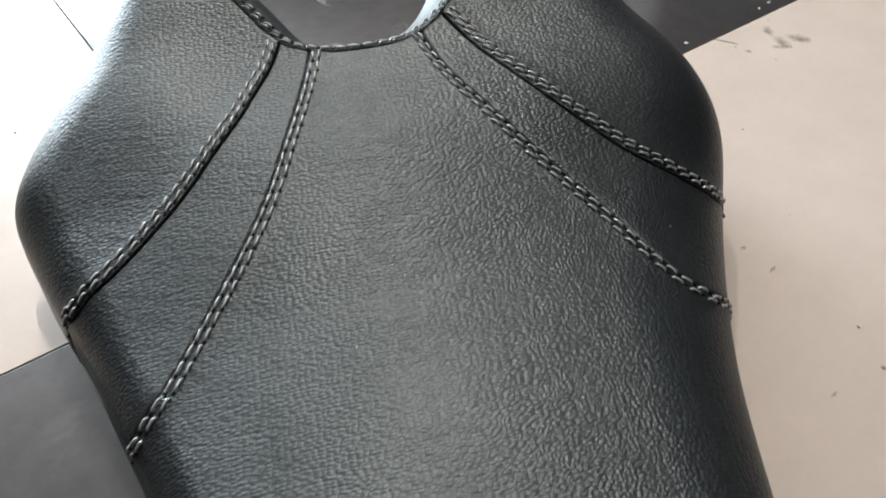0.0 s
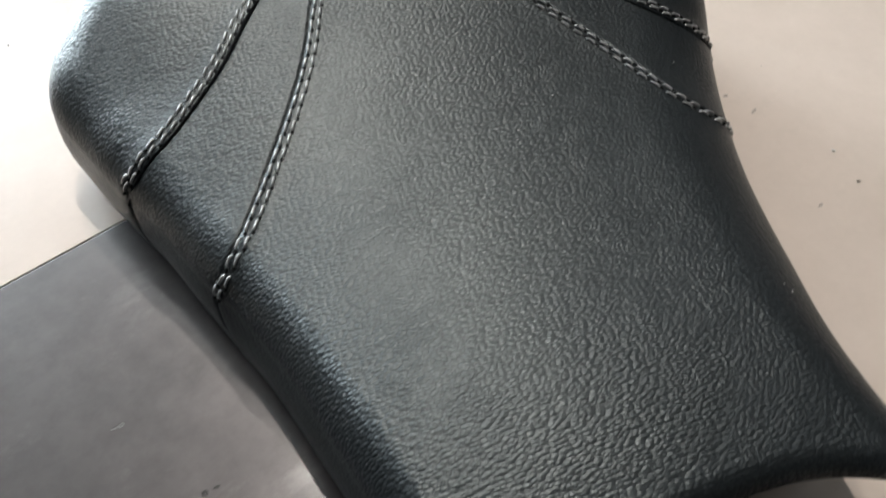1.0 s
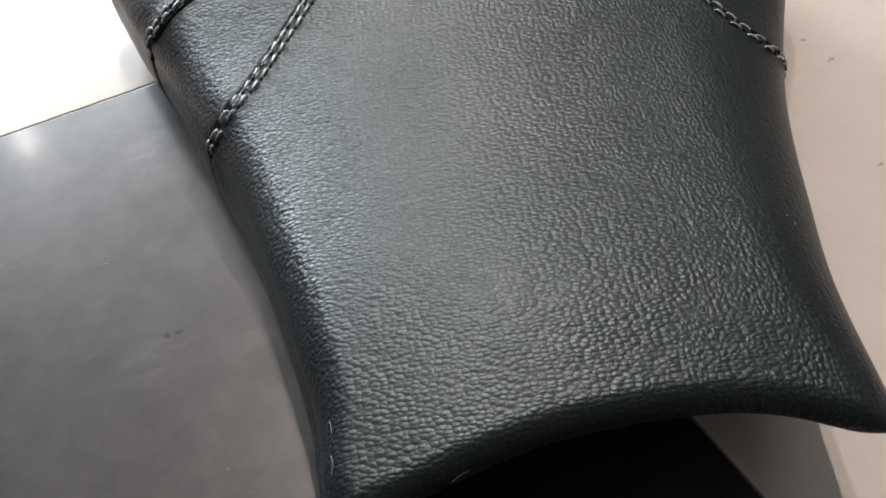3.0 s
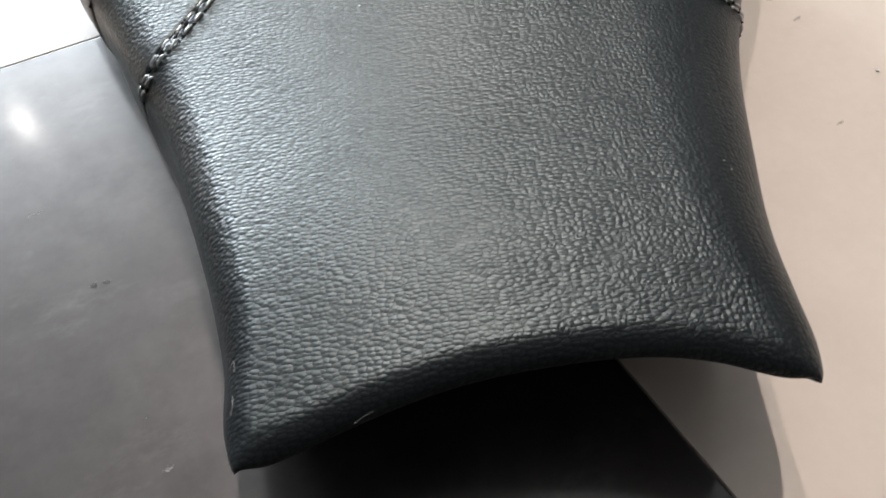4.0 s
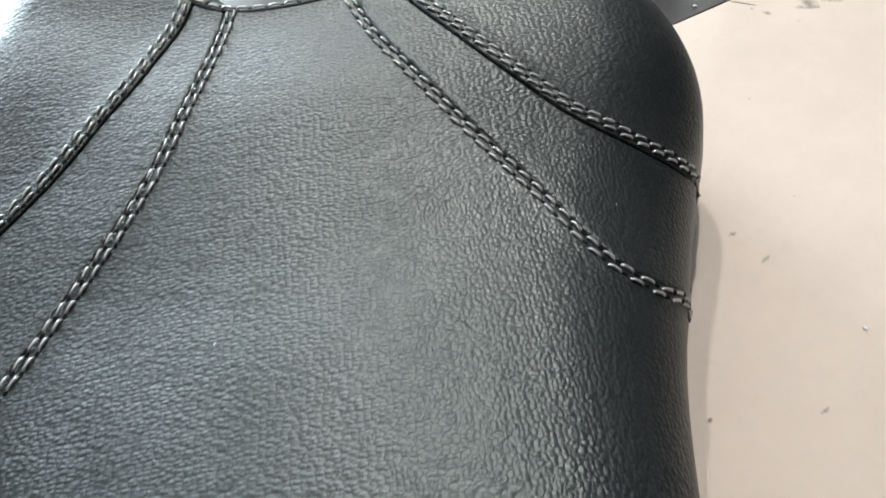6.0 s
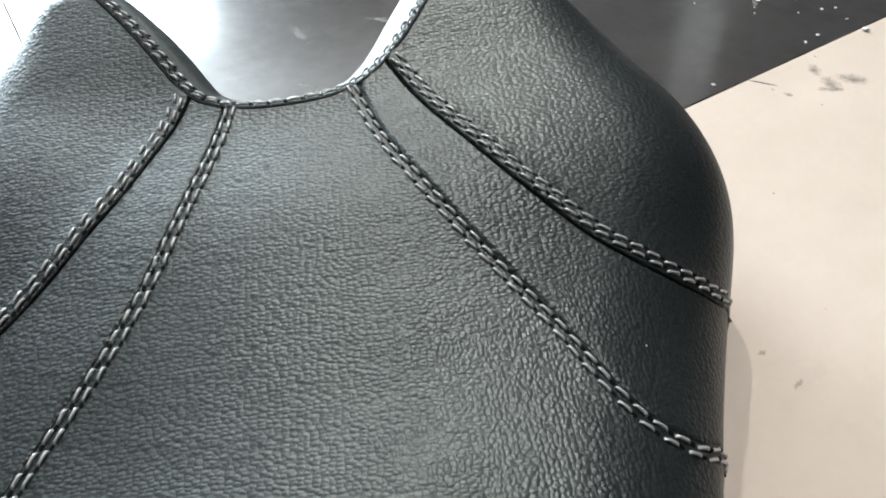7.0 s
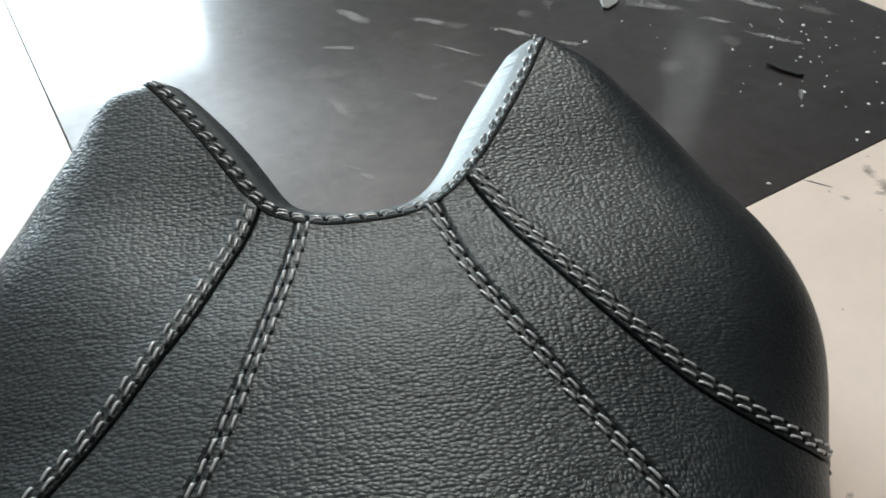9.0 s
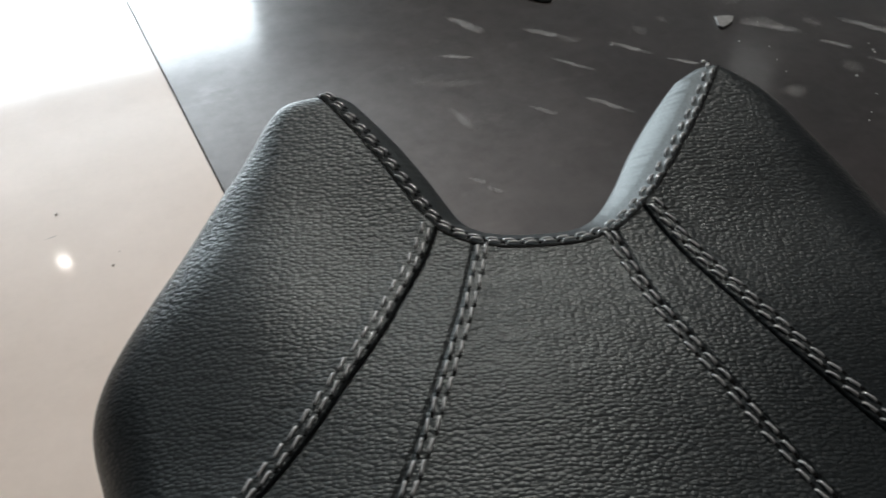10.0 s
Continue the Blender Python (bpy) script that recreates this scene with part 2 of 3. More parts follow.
def room():
    w = 0.2
    # south and west walls are unseen; the south one stands close to block light
    tagged(box("wall_south", (X0 - w, Y0 - w, 0), (X1 + w, Y0, HIGH), DUSKY), kind="structure", label="unseen dark wall, added to darken the seat's reflections", category="wall")
    tagged(box("wall_west", (X0 - w, Y0, 0), (X0, Y1, HIGH), DUSKY), kind="structure", label="unseen dark wall, added to darken the seat's reflections", category="wall")
    tagged(box("wall_east", (X1, Y0, 0), (X1 + w, Y1, HIGH), PLASTER), kind="structure", label="pale painted plaster wall", category="wall")
    bm = bmesh.new()
    add_box(bm, (X0 - w, Y1, 0), (DOOR_L, Y1 + w, HIGH))
    add_box(bm, (DOOR_R, Y1, 0), (X1 + w, Y1 + w, HIGH))
    add_box(bm, (DOOR_L, Y1, DOOR_H), (DOOR_R, Y1 + w, HIGH))
    tagged(part("wall_north", bm, PLASTER), kind="structure", label="pale plaster wall with a wide open doorway", category="wall")
    tagged(box("ceiling", (X0 - w, Y0 - w, HIGH), (X1 + w, Y1 + w, HIGH + 0.15), CEILING), kind="structure", label="white painted ceiling", category="ceiling")
    tagged(box("wall_panel", (X1 - .04, 2.34, 1.86), (X1 - .002, 2.66, 2.72), PALE, bevel=.004), kind="structure", label="pale painted panel high on the wall", category="wall")
    tagged(box("ground", (-60, Y1 + w, -0.06), (60, 120, -0.03), PLASTER), kind="structure", label="pale concrete ground outside the doorway", category="ground")


def ceiling_lamp(x, y, watts):
    lamp = tagged(new("ceiling_lamp"), "round white glowing ceiling lamp; the third is added fill", "lamp", "ceiling lamps")
    lamp.location = (x, y, HIGH)
    bm = bmesh.new()
    bmesh.ops.create_cone(bm, cap_ends=True, segments=40, radius1=0.07, radius2=0.085, depth=0.03, matrix=Matrix.Translation((0, 0, -0.015)))
    part("rim", bm, RIM, lamp)
    bm = bmesh.new()
    bmesh.ops.create_uvsphere(bm, u_segments=32, v_segments=12, radius=0.033, matrix=Matrix.Translation((0, 0, -0.03)) @ Matrix.Diagonal((1, 1, 0.35, 1)))
    for f in bm.faces:
        f.smooth = True
    part("diffuser", bm, LAMP, lamp, "glowing white diffuser")
    d = bpy.data.lights.new("lamp_light", "AREA")
    d.shape, d.size, d.energy, d.color = "DISK", 0.055, watts, (1.0, 0.95, 0.89)
    light = new("lamp_light", d)
    light.parent = lamp
    light.location = (0, 0, -0.055)
    return lamp


room()
ceiling_lamp(-0.50, 3.85, LAMP_W * 0.02)
ceiling_lamp(0.65, 0.92, LAMP_W * 0.75)
# third lamp is an unseen fill, added to brighten the middle of the seat
ceiling_lamp(1.0, 2.15, LAMP_W * 0.75)
area_lamp("doorway_light", look(((DOOR_L + DOOR_R) / 2, Y1 + 0.1, DOOR_H / 2), ((DOOR_L + DOOR_R) / 2, 0, DOOR_H / 2)), DOOR_R - DOOR_L, DOOR_H, DOOR_W, (0.82, 0.93, 1.0))


# ---- motorcycle seat ----
def spline(xs, ys, x):
    """A natural cubic spline through (xs, ys) at x."""
    xs, ys, x = np.asarray(xs, float), np.asarray(ys, float), np.asarray(x, float)
    n, h = len(xs), np.diff(xs)
    a = np.eye(n)
    r = np.zeros(n)
    for i in range(1, n - 1):
        a[i, i - 1 : i + 2] = h[i - 1], 2 * (h[i - 1] + h[i]), h[i]
        r[i] = 6 * ((ys[i + 1] - ys[i]) / h[i] - (ys[i] - ys[i - 1]) / h[i - 1])
    m = np.linalg.solve(a, r)
    i = np.clip(np.searchsorted(xs, x) - 1, 0, n - 2)
    d, e, g = xs[i + 1] - x, x - xs[i], h[i]
    return m[i] * d**3 / (6 * g) + m[i + 1] * e**3 / (6 * g) + (ys[i] / g - m[i] * g / 6) * d + (ys[i + 1] / g - m[i + 1] * g / 6) * e


class Curve:
    """A smooth plan curve through points, run from 0 to 1 by its length."""

    def __init__(self, points, even=False):
        p = np.array(points, float)
        t = np.r_[0, np.cumsum(np.linalg.norm(np.diff(p, axis=0), axis=1))]
        t = t / t[-1]
        if even:
            t = 0.4 * t + 0.6 * (p[:, 1] - p[0, 1]) / (p[-1, 1] - p[0, 1])
        self.t, self.p = t, p

    def at(self, t):
        return np.stack([spline(self.t, self.p[:, i], t) for i in (0, 1)], -1)


# plan of the seat in its own frame: u across, v from the nose to the horns
RIGHT = Curve([(0.0832, -0.1562), (0.0878, -0.1490), (0.0902, -0.1395), (0.095, -0.1026), (0.1025, -0.0714), (0.1155, -0.0239), (0.1307, 0.0161), (0.1417, 0.0411), (0.1539, 0.0681), (0.1645, 0.0919), (0.1683, 0.109), (0.1662, 0.1306), (0.1582, 0.1521), (0.1462, 0.1724), (0.1321, 0.1934), (0.1188, 0.2090), (0.1040, 0.2222), (0.0870, 0.2312)], True)
LEFT = Curve([(-0.0628, -0.1608), (-0.0664, -0.1525), (-0.0676, -0.1386), (-0.0728, -0.1099), (-0.0861, -0.0621), (-0.1001, -0.0231), (-0.1131, 0.0039), (-0.1283, 0.0378), (-0.1405, 0.06), (-0.1537, 0.0886), (-0.1608, 0.1085), (-0.1573, 0.1293), (-0.1463, 0.1519), (-0.1324, 0.1756), (-0.1204, 0.194), (-0.1113, 0.2069), (-0.1022, 0.2205), (-0.0940, 0.2262), (-0.083, 0.2280)], True)
NOSE = Curve([(-.0628, -.1608), (-.056, -.1600), (-.045, -.1568), (-.025, -.1506), (-.005, -.1462), (.020, -.1442), (.045, -.1450), (.062, -.1490), (.075, -.1540), (.0832, -.1562)])
NOTCH = Curve([(-.083, .2280), (-.0645, .2056), (-.0467, .1801), (-.0345, .1650), (-.0203, .1583), (.002, .1560), (.026, .1591), (.0432, .1708), (.0605, .191), (.077, .214), (.0870, .2312)])
TOP_V = [-.17, -.1575, -.13, -.10, -.05, 0, .03, .05, .08, .10, .13, .155, .175, .19, .21, .2275, .25]
TOP_Z = [.0545, .0555, .0575, .0585, .0570, .0577, .0597, .0628, .0690, .0735, .0780, .0820, .0885, .0950, .1035, .1105, .119]
EDGE_V = [-.1575, -.12, -.07, -.02, .03, .08, .13, .18, .212, .2275]
EDGE_R = {-1: [.009, .0125, .0150, .0165, .0185, .022, .026, .024, .012, .005], 1: [.011, .026, .036, .043, .046, .046, .042, .032, .014, .005]}
EDGE_H = {-1: [.0110, .0180, .0175, .0165, .0160, .0170, .0190, .0170, .0104, .006], 1: [.0115, .0215, .0240, .0241, .0250, .0273, .0275, .0261, .0200, .010]}
TUCK = {-1: [.001, -.002, -.003, -.003, .000, .002, .004, .005, .0045, .004], 1: [.0037, .0066, .0093, .0117, .0132, .0133, .0119, .0092, .0057, .002]}
BEVEL = {-1: .15, 1: 0.0}
TILT = math.tan(radians(3.3))
_side = {k: c.at(np.linspace(0, 1, 400)) for k, c in ((-1, LEFT), (1, RIGHT))}
_nose = NOSE.at(np.linspace(0, 1, 200))


def plan(s, t):
    """Plan point of the top: s from -1 (one side) to 1 (the other), t from 0 (nose) to 1 (notch)."""
    f = ((s + 1) / 2)[..., None]
    w = t[..., None]
    l, r, n, m = LEFT.at(t), RIGHT.at(t), NOSE.at(f[..., 0]), NOTCH.at(f[..., 0])
    c00, c10, c01, c11 = LEFT.p[0], RIGHT.p[0], LEFT.p[-1], RIGHT.p[-1]
    return (1 - f) * l + f * r + (1 - w) * n + w * m - ((1 - f) * (1 - w) * c00 + f * (1 - w) * c10 + (1 - f) * w * c01 + f * w * c11)


def nearest(p, line):
    """Distance of plan points from a line of short straight pieces."""
    q = p.reshape(-1, 2)
    out = np.empty(len(q))
    last = len(line) - 1
    for i in range(0, len(q), 4000):
        c = q[i : i + 4000]
        d = c[:, None] - line[None]
        k = (d * d).sum(-1).argmin(1)
        best = np.full(len(c), 9.0)
        for j in (np.maximum(k - 1, 0), np.minimum(k, last - 1)):
            a, b = line[j], line[j + 1] - line[j]
            f = np.clip(((c - a) * b).sum(-1) / ((b * b).sum(-1) + 1e-18), 0, 1)
            best = np.minimum(best, np.linalg.norm(c - a - b * f[:, None], axis=1))
        out[i : i + 4000] = best
    return out.reshape(p.shape[:-1])


def along(v, values):
    return spline(EDGE_V, values, np.clip(v, EDGE_V[0], EDGE_V[-1]))


def fall(d, r, h, bevel=0.0):
    """Drop of an edge: a round shoulder, mixed with a straight slope by bevel."""
    q = np.clip(1 - d / r, 0, 1)
    return h * ((1 - bevel) * (1 - np.sqrt(1 - q * q)) + bevel * 1.6 * q * q / (q + .6))


def crown(u, v):
    """Height of the padding before its edges fall away."""
    z = spline(TOP_V, TOP_Z, np.clip(v, -.17, .25))
    z = z + 0.0048 * np.exp(-(((v - .150) / .04) ** 2) - ((u + .105) / .035) ** 2)
    z = z - 0.022 * u * np.exp(-(((v - .055) / .05) ** 2))
    k = np.clip((v - .08) / .08, 0, 1)
    z = z - 0.5 * u * u * (1 - k * k * (3 - 2 * k))
    return z


def height(p):
    u, v = p[..., 0], p[..., 1]
    a = 0
    for k in (-1, 1):
        a = np.maximum(a, fall(nearest(p, _side[k]), along(v, EDGE_R[k]), along(v, EDGE_H[k]), BEVEL[k]))
    b = fall(nearest(p, _nose), .0075, .0072)
    drop = (a**4 + b**4) ** .25
    for q in (LEFT.p[0], RIGHT.p[0]):
        drop = drop * (1 - .45 * np.exp(-(((u - q[0]) ** 2 + (v - q[1]) ** 2) / .006**2)))
    return crown(u, v) - drop


def foot(u, v):
    """Height of the lower hem: on the floor, lifted towards the nose."""
    lift = np.interp(v, [-.17, -.155, -.145, -.13, -.10, -.06], [.047, .047, .038, .027, .011, .002])
    return np.maximum(.0045 - u * TILT, lift)


def skin(s, t):
    """Point of the cover. |s| over 1 runs down the side, t under 0 down the nose."""
    s, t = np.broadcast_arrays(np.asarray(s, float), np.asarray(t, float))
    sc, tc = np.clip(s, -1, 1), np.clip(t, 0, 1)
    p = plan(sc, tc)
    z = height(p)
    q = np.maximum(np.clip(np.abs(s) - 1, 0, 1), np.clip(-t, 0, 1))
    side = np.abs(s) > 1
    e = 1e-4
    out = np.zeros(p.shape)
    for sign, c in ((-1, LEFT), (1, RIGHT)):
        tan = c.at(np.clip(tc + e, 0, 1)) - c.at(np.clip(tc - e, 0, 1))
        nn = np.stack([tan[..., 1], -tan[..., 0]], -1) * sign
        nn /= np.linalg.norm(nn, axis=-1, keepdims=True) + 1e-12
        out = np.where((side & (np.sign(s) == sign))[..., None], nn, out)
    soft = np.clip(tc / .06, 0, 1) * np.clip((1 - tc) / .04, 0, 1)
    tuck = np.where(s < 0, np.interp(p[..., 1], EDGE_V, TUCK[-1]), np.interp(p[..., 1], EDGE_V, TUCK[1]))
    push = soft * (.0022 * np.sin(np.pi * np.clip(q, 0, 1)) - tuck * q * q)
    p = p + out * push[..., None]
    # blunt corners of the nose: the hem draws back under them
    tip = np.where(t < 0, np.exp(-(1 - np.abs(sc)) / .05), np.where(side, np.exp(-tc / .02), 0)) * q
    p[..., 0] -= np.sign(s) * .0022 * tip
    p[..., 1] += np.where(t < 0, .034 * q * np.clip((1 - np.abs(sc)) / .06, 0, 1), 0) + .0045 * tip
    zb = np.minimum(foot(p[..., 0], p[..., 1]), z - .0042)
    return np.concatenate([p, (z + (zb - z) * q)[..., None]], -1)


def unplan(points):
    """The s and t of plan points on the top."""
    pts = np.array(points, float)
    gs, gt = (g.ravel() for g in np.meshgrid(np.linspace(-1, 1, 81), np.linspace(0, 1, 101)))
    near = [np.argmin(((plan_grid - q) ** 2).sum(1)) for plan_grid in (plan(gs, gt),) for q in pts]
    s, t = gs[near], gt[near]
    for _ in range(40):
        p = plan(s, t)
        e = 1e-4
        ds, dt = (plan(s + e, t) - p) / e, (plan(s, np.clip(t + e, 0, 1.2)) - p) / e
        r = pts - p
        det = ds[:, 0] * dt[:, 1] - ds[:, 1] * dt[:, 0]
        s = np.clip(s + .7 * (r[:, 0] * dt[:, 1] - r[:, 1] * dt[:, 0]) / det, -1.05, 1.05)
        t = np.clip(t + .7 * (ds[:, 0] * r[:, 1] - ds[:, 1] * r[:, 0]) / det, 0, 1)
    return s, t


# ---- seat parts ----
def hump(d, wide):
    return np.exp(-((d / wide) ** 2))


class Seam:
    """A sewn line over the cover: plan points from the notch to a side, then down that side."""

    def __init__(self, points, sign):
        edge = NOTCH.at(np.linspace(0, 1, 600))
        first = edge[np.argmin(((edge - np.array(points[0])) ** 2).sum(1))]
        line = Curve([tuple(first), *points[1:]]).at(np.linspace(0, 1, 340))
        s, t = unplan(line)
        k = np.linspace(0, 1, 81)[1:]
        self.s = np.r_[s, s[-1] + (2.0 * sign - s[-1]) * k]
        self.t = np.r_[t, t[-1] - .024 * k]
        self.t[0] = 1.0
        self.t = np.minimum.accumulate(self.t) - np.arange(len(self.t)) * 1e-7
        self.sign = sign
        self.p = skin(self.s, self.t)

    def limit(self, t):
        """The seam's s at each t; the lower hem past its end."""
        c = np.interp(t, self.t[::-1], self.s[::-1])
        return np.where(t < self.t[-1], 2.0 * self.sign, c)


RI = Seam([(0.0309, 0.1616), (0.0396, 0.1333), (0.051, 0.1097), (0.0631, 0.0878), (0.0766, 0.0653), (0.0902, 0.0417), (0.1005, 0.0215), (0.1091, 0.0124), (0.1178, 0.0092)], 1)
RO = Seam([(.0425, .1710), (.0546, .1470), (.068, .1255), (.0795, .1085), (.093, .0915), (.108, .0755), (.1215, .0668), (.1335, .0622), (.1445, .0608)], 1)
LI = Seam([(-0.0225, 0.161), (-0.0306, 0.1321), (-0.0393, 0.1067), (-0.0487, 0.0819), (-0.0615, 0.056), (-0.0775, 0.0281), (-0.0892, 0.0076), (-0.0965, -0.0024), (-0.1028, -0.0075)], -1)
LO = Seam([(-.035, .1675), (-.0413, .1535), (-.050, .137), (-.0580, .122), (-.0672, .1085), (-.0768, .0945), (-.0870, .0815), (-.1005, .0670), (-.1155, .0535), (-.1278, .0472)], -1)


def rows_for(seams, t0):
    rows = [np.linspace(t0, 1, 230), 1 - np.linspace(0, .25, 40) ** 2]
    for m in seams:
        rows.append(m.t[::5])
    rows = np.unique(np.clip(np.concatenate(rows), t0, 1).round(6))
    return rows[np.r_[True, np.diff(rows) > 2e-4]]


def columns(a, b, n):
    """From a to b, closer together at both ends."""
    k = np.linspace(0, 1, n)
    k = .35 * k + .65 * (.5 - .5 * np.cos(np.pi * k))
    return a[:, None] + (b - a)[:, None] * k[None]


def panel(name, label, low, high, seams, parent, folds):
    """One panel of the cover between two seams, or a seam and the hem."""
    ends = [m.t[-1] for m in seams]
    t0 = 0.0 if name == "centre_panel" else min(ends)
    t = rows_for(seams, t0)
    if t0 == 0.0:
        t = np.unique(np.r_[t, np.linspace(0, .22, 30) ** 2 * 1.0])
    a, b = low(t), high(t)
    m1, m2 = np.clip(-1.0, a, b), np.clip(1.0, a, b)
    s = np.concatenate([columns(a, m1, 9)[:, :-1], columns(m1, m2, 150 if t0 == 0.0 else 80), columns(m2, b, 9)[:, 1:]], 1)
    tt = np.repeat(t[:, None], s.shape[1], 1)
    if t0 == 0.0:
        q = np.linspace(1, 0, 10)[:-1]
        sn = np.clip(s[0], -1, 1)
        s = np.concatenate([np.repeat(sn[None], 9, 0), s])
        tt = np.concatenate([np.repeat(-q[:, None], s.shape[1], 1), tt])
    P = skin(s, tt)
    N = np.cross(np.gradient(P, axis=1), np.gradient(P, axis=0))
    N /= np.linalg.norm(N, axis=-1, keepdims=True) + 1e-15
    off = np.zeros(P.shape[:2])
    for m, (dip, wide, puff) in zip(seams, folds):
        d = np.full(off.shape, 1.0)
        q = P.reshape(-1, 3)
        near = np.empty(len(q))
        for i in range(0, len(q), 4000):
            e = q[i : i + 4000, None] - m.p[None, ::2]
            near[i : i + 4000] = np.sqrt((e * e).sum(-1).min(1))
        d = near.reshape(off.shape)
        off += -dip * hump(d, wide) + puff * hump(d - .0045, .0045)
    P = P + N * off[..., None]
    return grid_mesh(name, P, LEATHER, parent, label)


def stitch_mesh():
    """One stitch: a twisted thread that dives down at each end, and a blackened needle hole."""
    bm = bmesh.new()
    rings = []
    for k in range(15):
        f = k / 14
        x = (f - .5) * .0056
        z = .00055 * (1 - abs(2 * f - 1) ** 3) - .0011 * abs(2 * f - 1) ** 8
        r = .00058 - .00016 * abs(2 * f - 1) ** 4
        ring = []
        for j in range(10):
            a = 2 * math.pi * j / 10
            q = r * (1 + .10 * math.cos(2 * a + 6.5 * f))
            ring.append(bm.verts.new((x, 1.05 * q * math.cos(a), z + .85 * q * math.sin(a))))
        rings.append(ring)
    for r0, r1 in zip(rings, rings[1:]):
        for j in range(10):
            bm.faces.new((r0[j], r0[(j + 1) % 10], r1[(j + 1) % 10], r1[j])).smooth = True
    bm.faces.new(rings[0][::-1])
    bm.faces.new(rings[-1])
    # needle hole between two stitches: a low lip and shallow pit, black as painted shade
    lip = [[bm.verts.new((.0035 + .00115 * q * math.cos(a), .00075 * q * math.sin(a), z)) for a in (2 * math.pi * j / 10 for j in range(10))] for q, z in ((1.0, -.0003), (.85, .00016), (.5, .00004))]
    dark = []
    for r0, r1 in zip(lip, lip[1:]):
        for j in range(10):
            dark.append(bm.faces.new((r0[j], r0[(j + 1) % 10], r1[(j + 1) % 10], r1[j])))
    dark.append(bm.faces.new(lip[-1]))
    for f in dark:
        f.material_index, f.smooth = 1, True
    me = bpy.data.meshes.new("stitch")
    bm.to_mesh(me)
    bm.free()
    me.materials.append(THREAD)
    me.materials.append(HOLE_SHADE)
    return me


STITCH = stitch_mesh()
PITCH = .0070


def sew(line, normal, sides, parent, slant=10.0, stagger=-.0013, drift=0.0, lift=.0005):
    """Stitches along a line of points, in rows offset to one side of it."""
    step = np.linalg.norm(np.diff(line, axis=0), axis=1)
    run = np.r_[0, np.cumsum(step)]
    for row, o in enumerate(sides):
        for at in np.arange(.0035 + stagger * row, run[-1], PITCH * (1 + drift * row)):
            jit = random.uniform(-.0004, .0004)
            p, a, b = (np.array([np.interp(at + jit + d, run, line[:, i]) for i in range(3)]) for d in (0, -.002, .002))
            n = np.array([np.interp(at, run, normal[:, i]) for i in range(3)])
            n /= np.linalg.norm(n)
            x = (b - a) / np.linalg.norm(b - a)
            x = x - n * (x @ n)
            x /= np.linalg.norm(x)
            y = np.cross(n, x)
            place = p + y * (o + random.uniform(-.00012, .00012)) + n * (lift - o * o * 6)
            m = Matrix(((x[0], y[0], n[0], place[0]), (x[1], y[1], n[1], place[1]), (x[2], y[2], n[2], place[2]), (0, 0, 0, 1)))
            ob = new("stitch", STITCH)
            ob.parent = parent
            ob.matrix_local = m @ Matrix.Rotation(radians(slant + random.uniform(-4, 4)), 4, "Z")


def cord(name, line, radius, material, parent, label=""):
    """A thin round welt along a line of points."""
    bm = bmesh.new()
    rings = []
    for i in range(0, len(line)):
        a, b = Vector(line[max(i - 1, 0)]), Vector(line[min(i + 1, len(line) - 1)])
        x = (b - a).normalized()
        y = x.cross(Vector((0, 0, 1))).normalized()
        z = y.cross(x)
        rings.append([bm.verts.new(Vector(line[i]) + radius * (math.cos(k) * y + math.sin(k) * z)) for k in [2 * math.pi * j / 6 for j in range(6)]])
    for r0, r1 in zip(rings, rings[1:]):
        for j in range(6):
            bm.faces.new((r0[j], r0[(j + 1) % 6], r1[(j + 1) % 6], r1[j])).smooth = True
    return part(name, bm, material, parent, label)


def skin_normal(s, t):
    e = 1e-3
    a = skin(s + e, t) - skin(s - e, t)
    b = skin(s, np.clip(t + e, 0, 1)) - skin(s, np.clip(t - e, 0, 1))
    n = np.cross(a, b)
    return n / (np.linalg.norm(n, axis=-1, keepdims=True) + 1e-15)


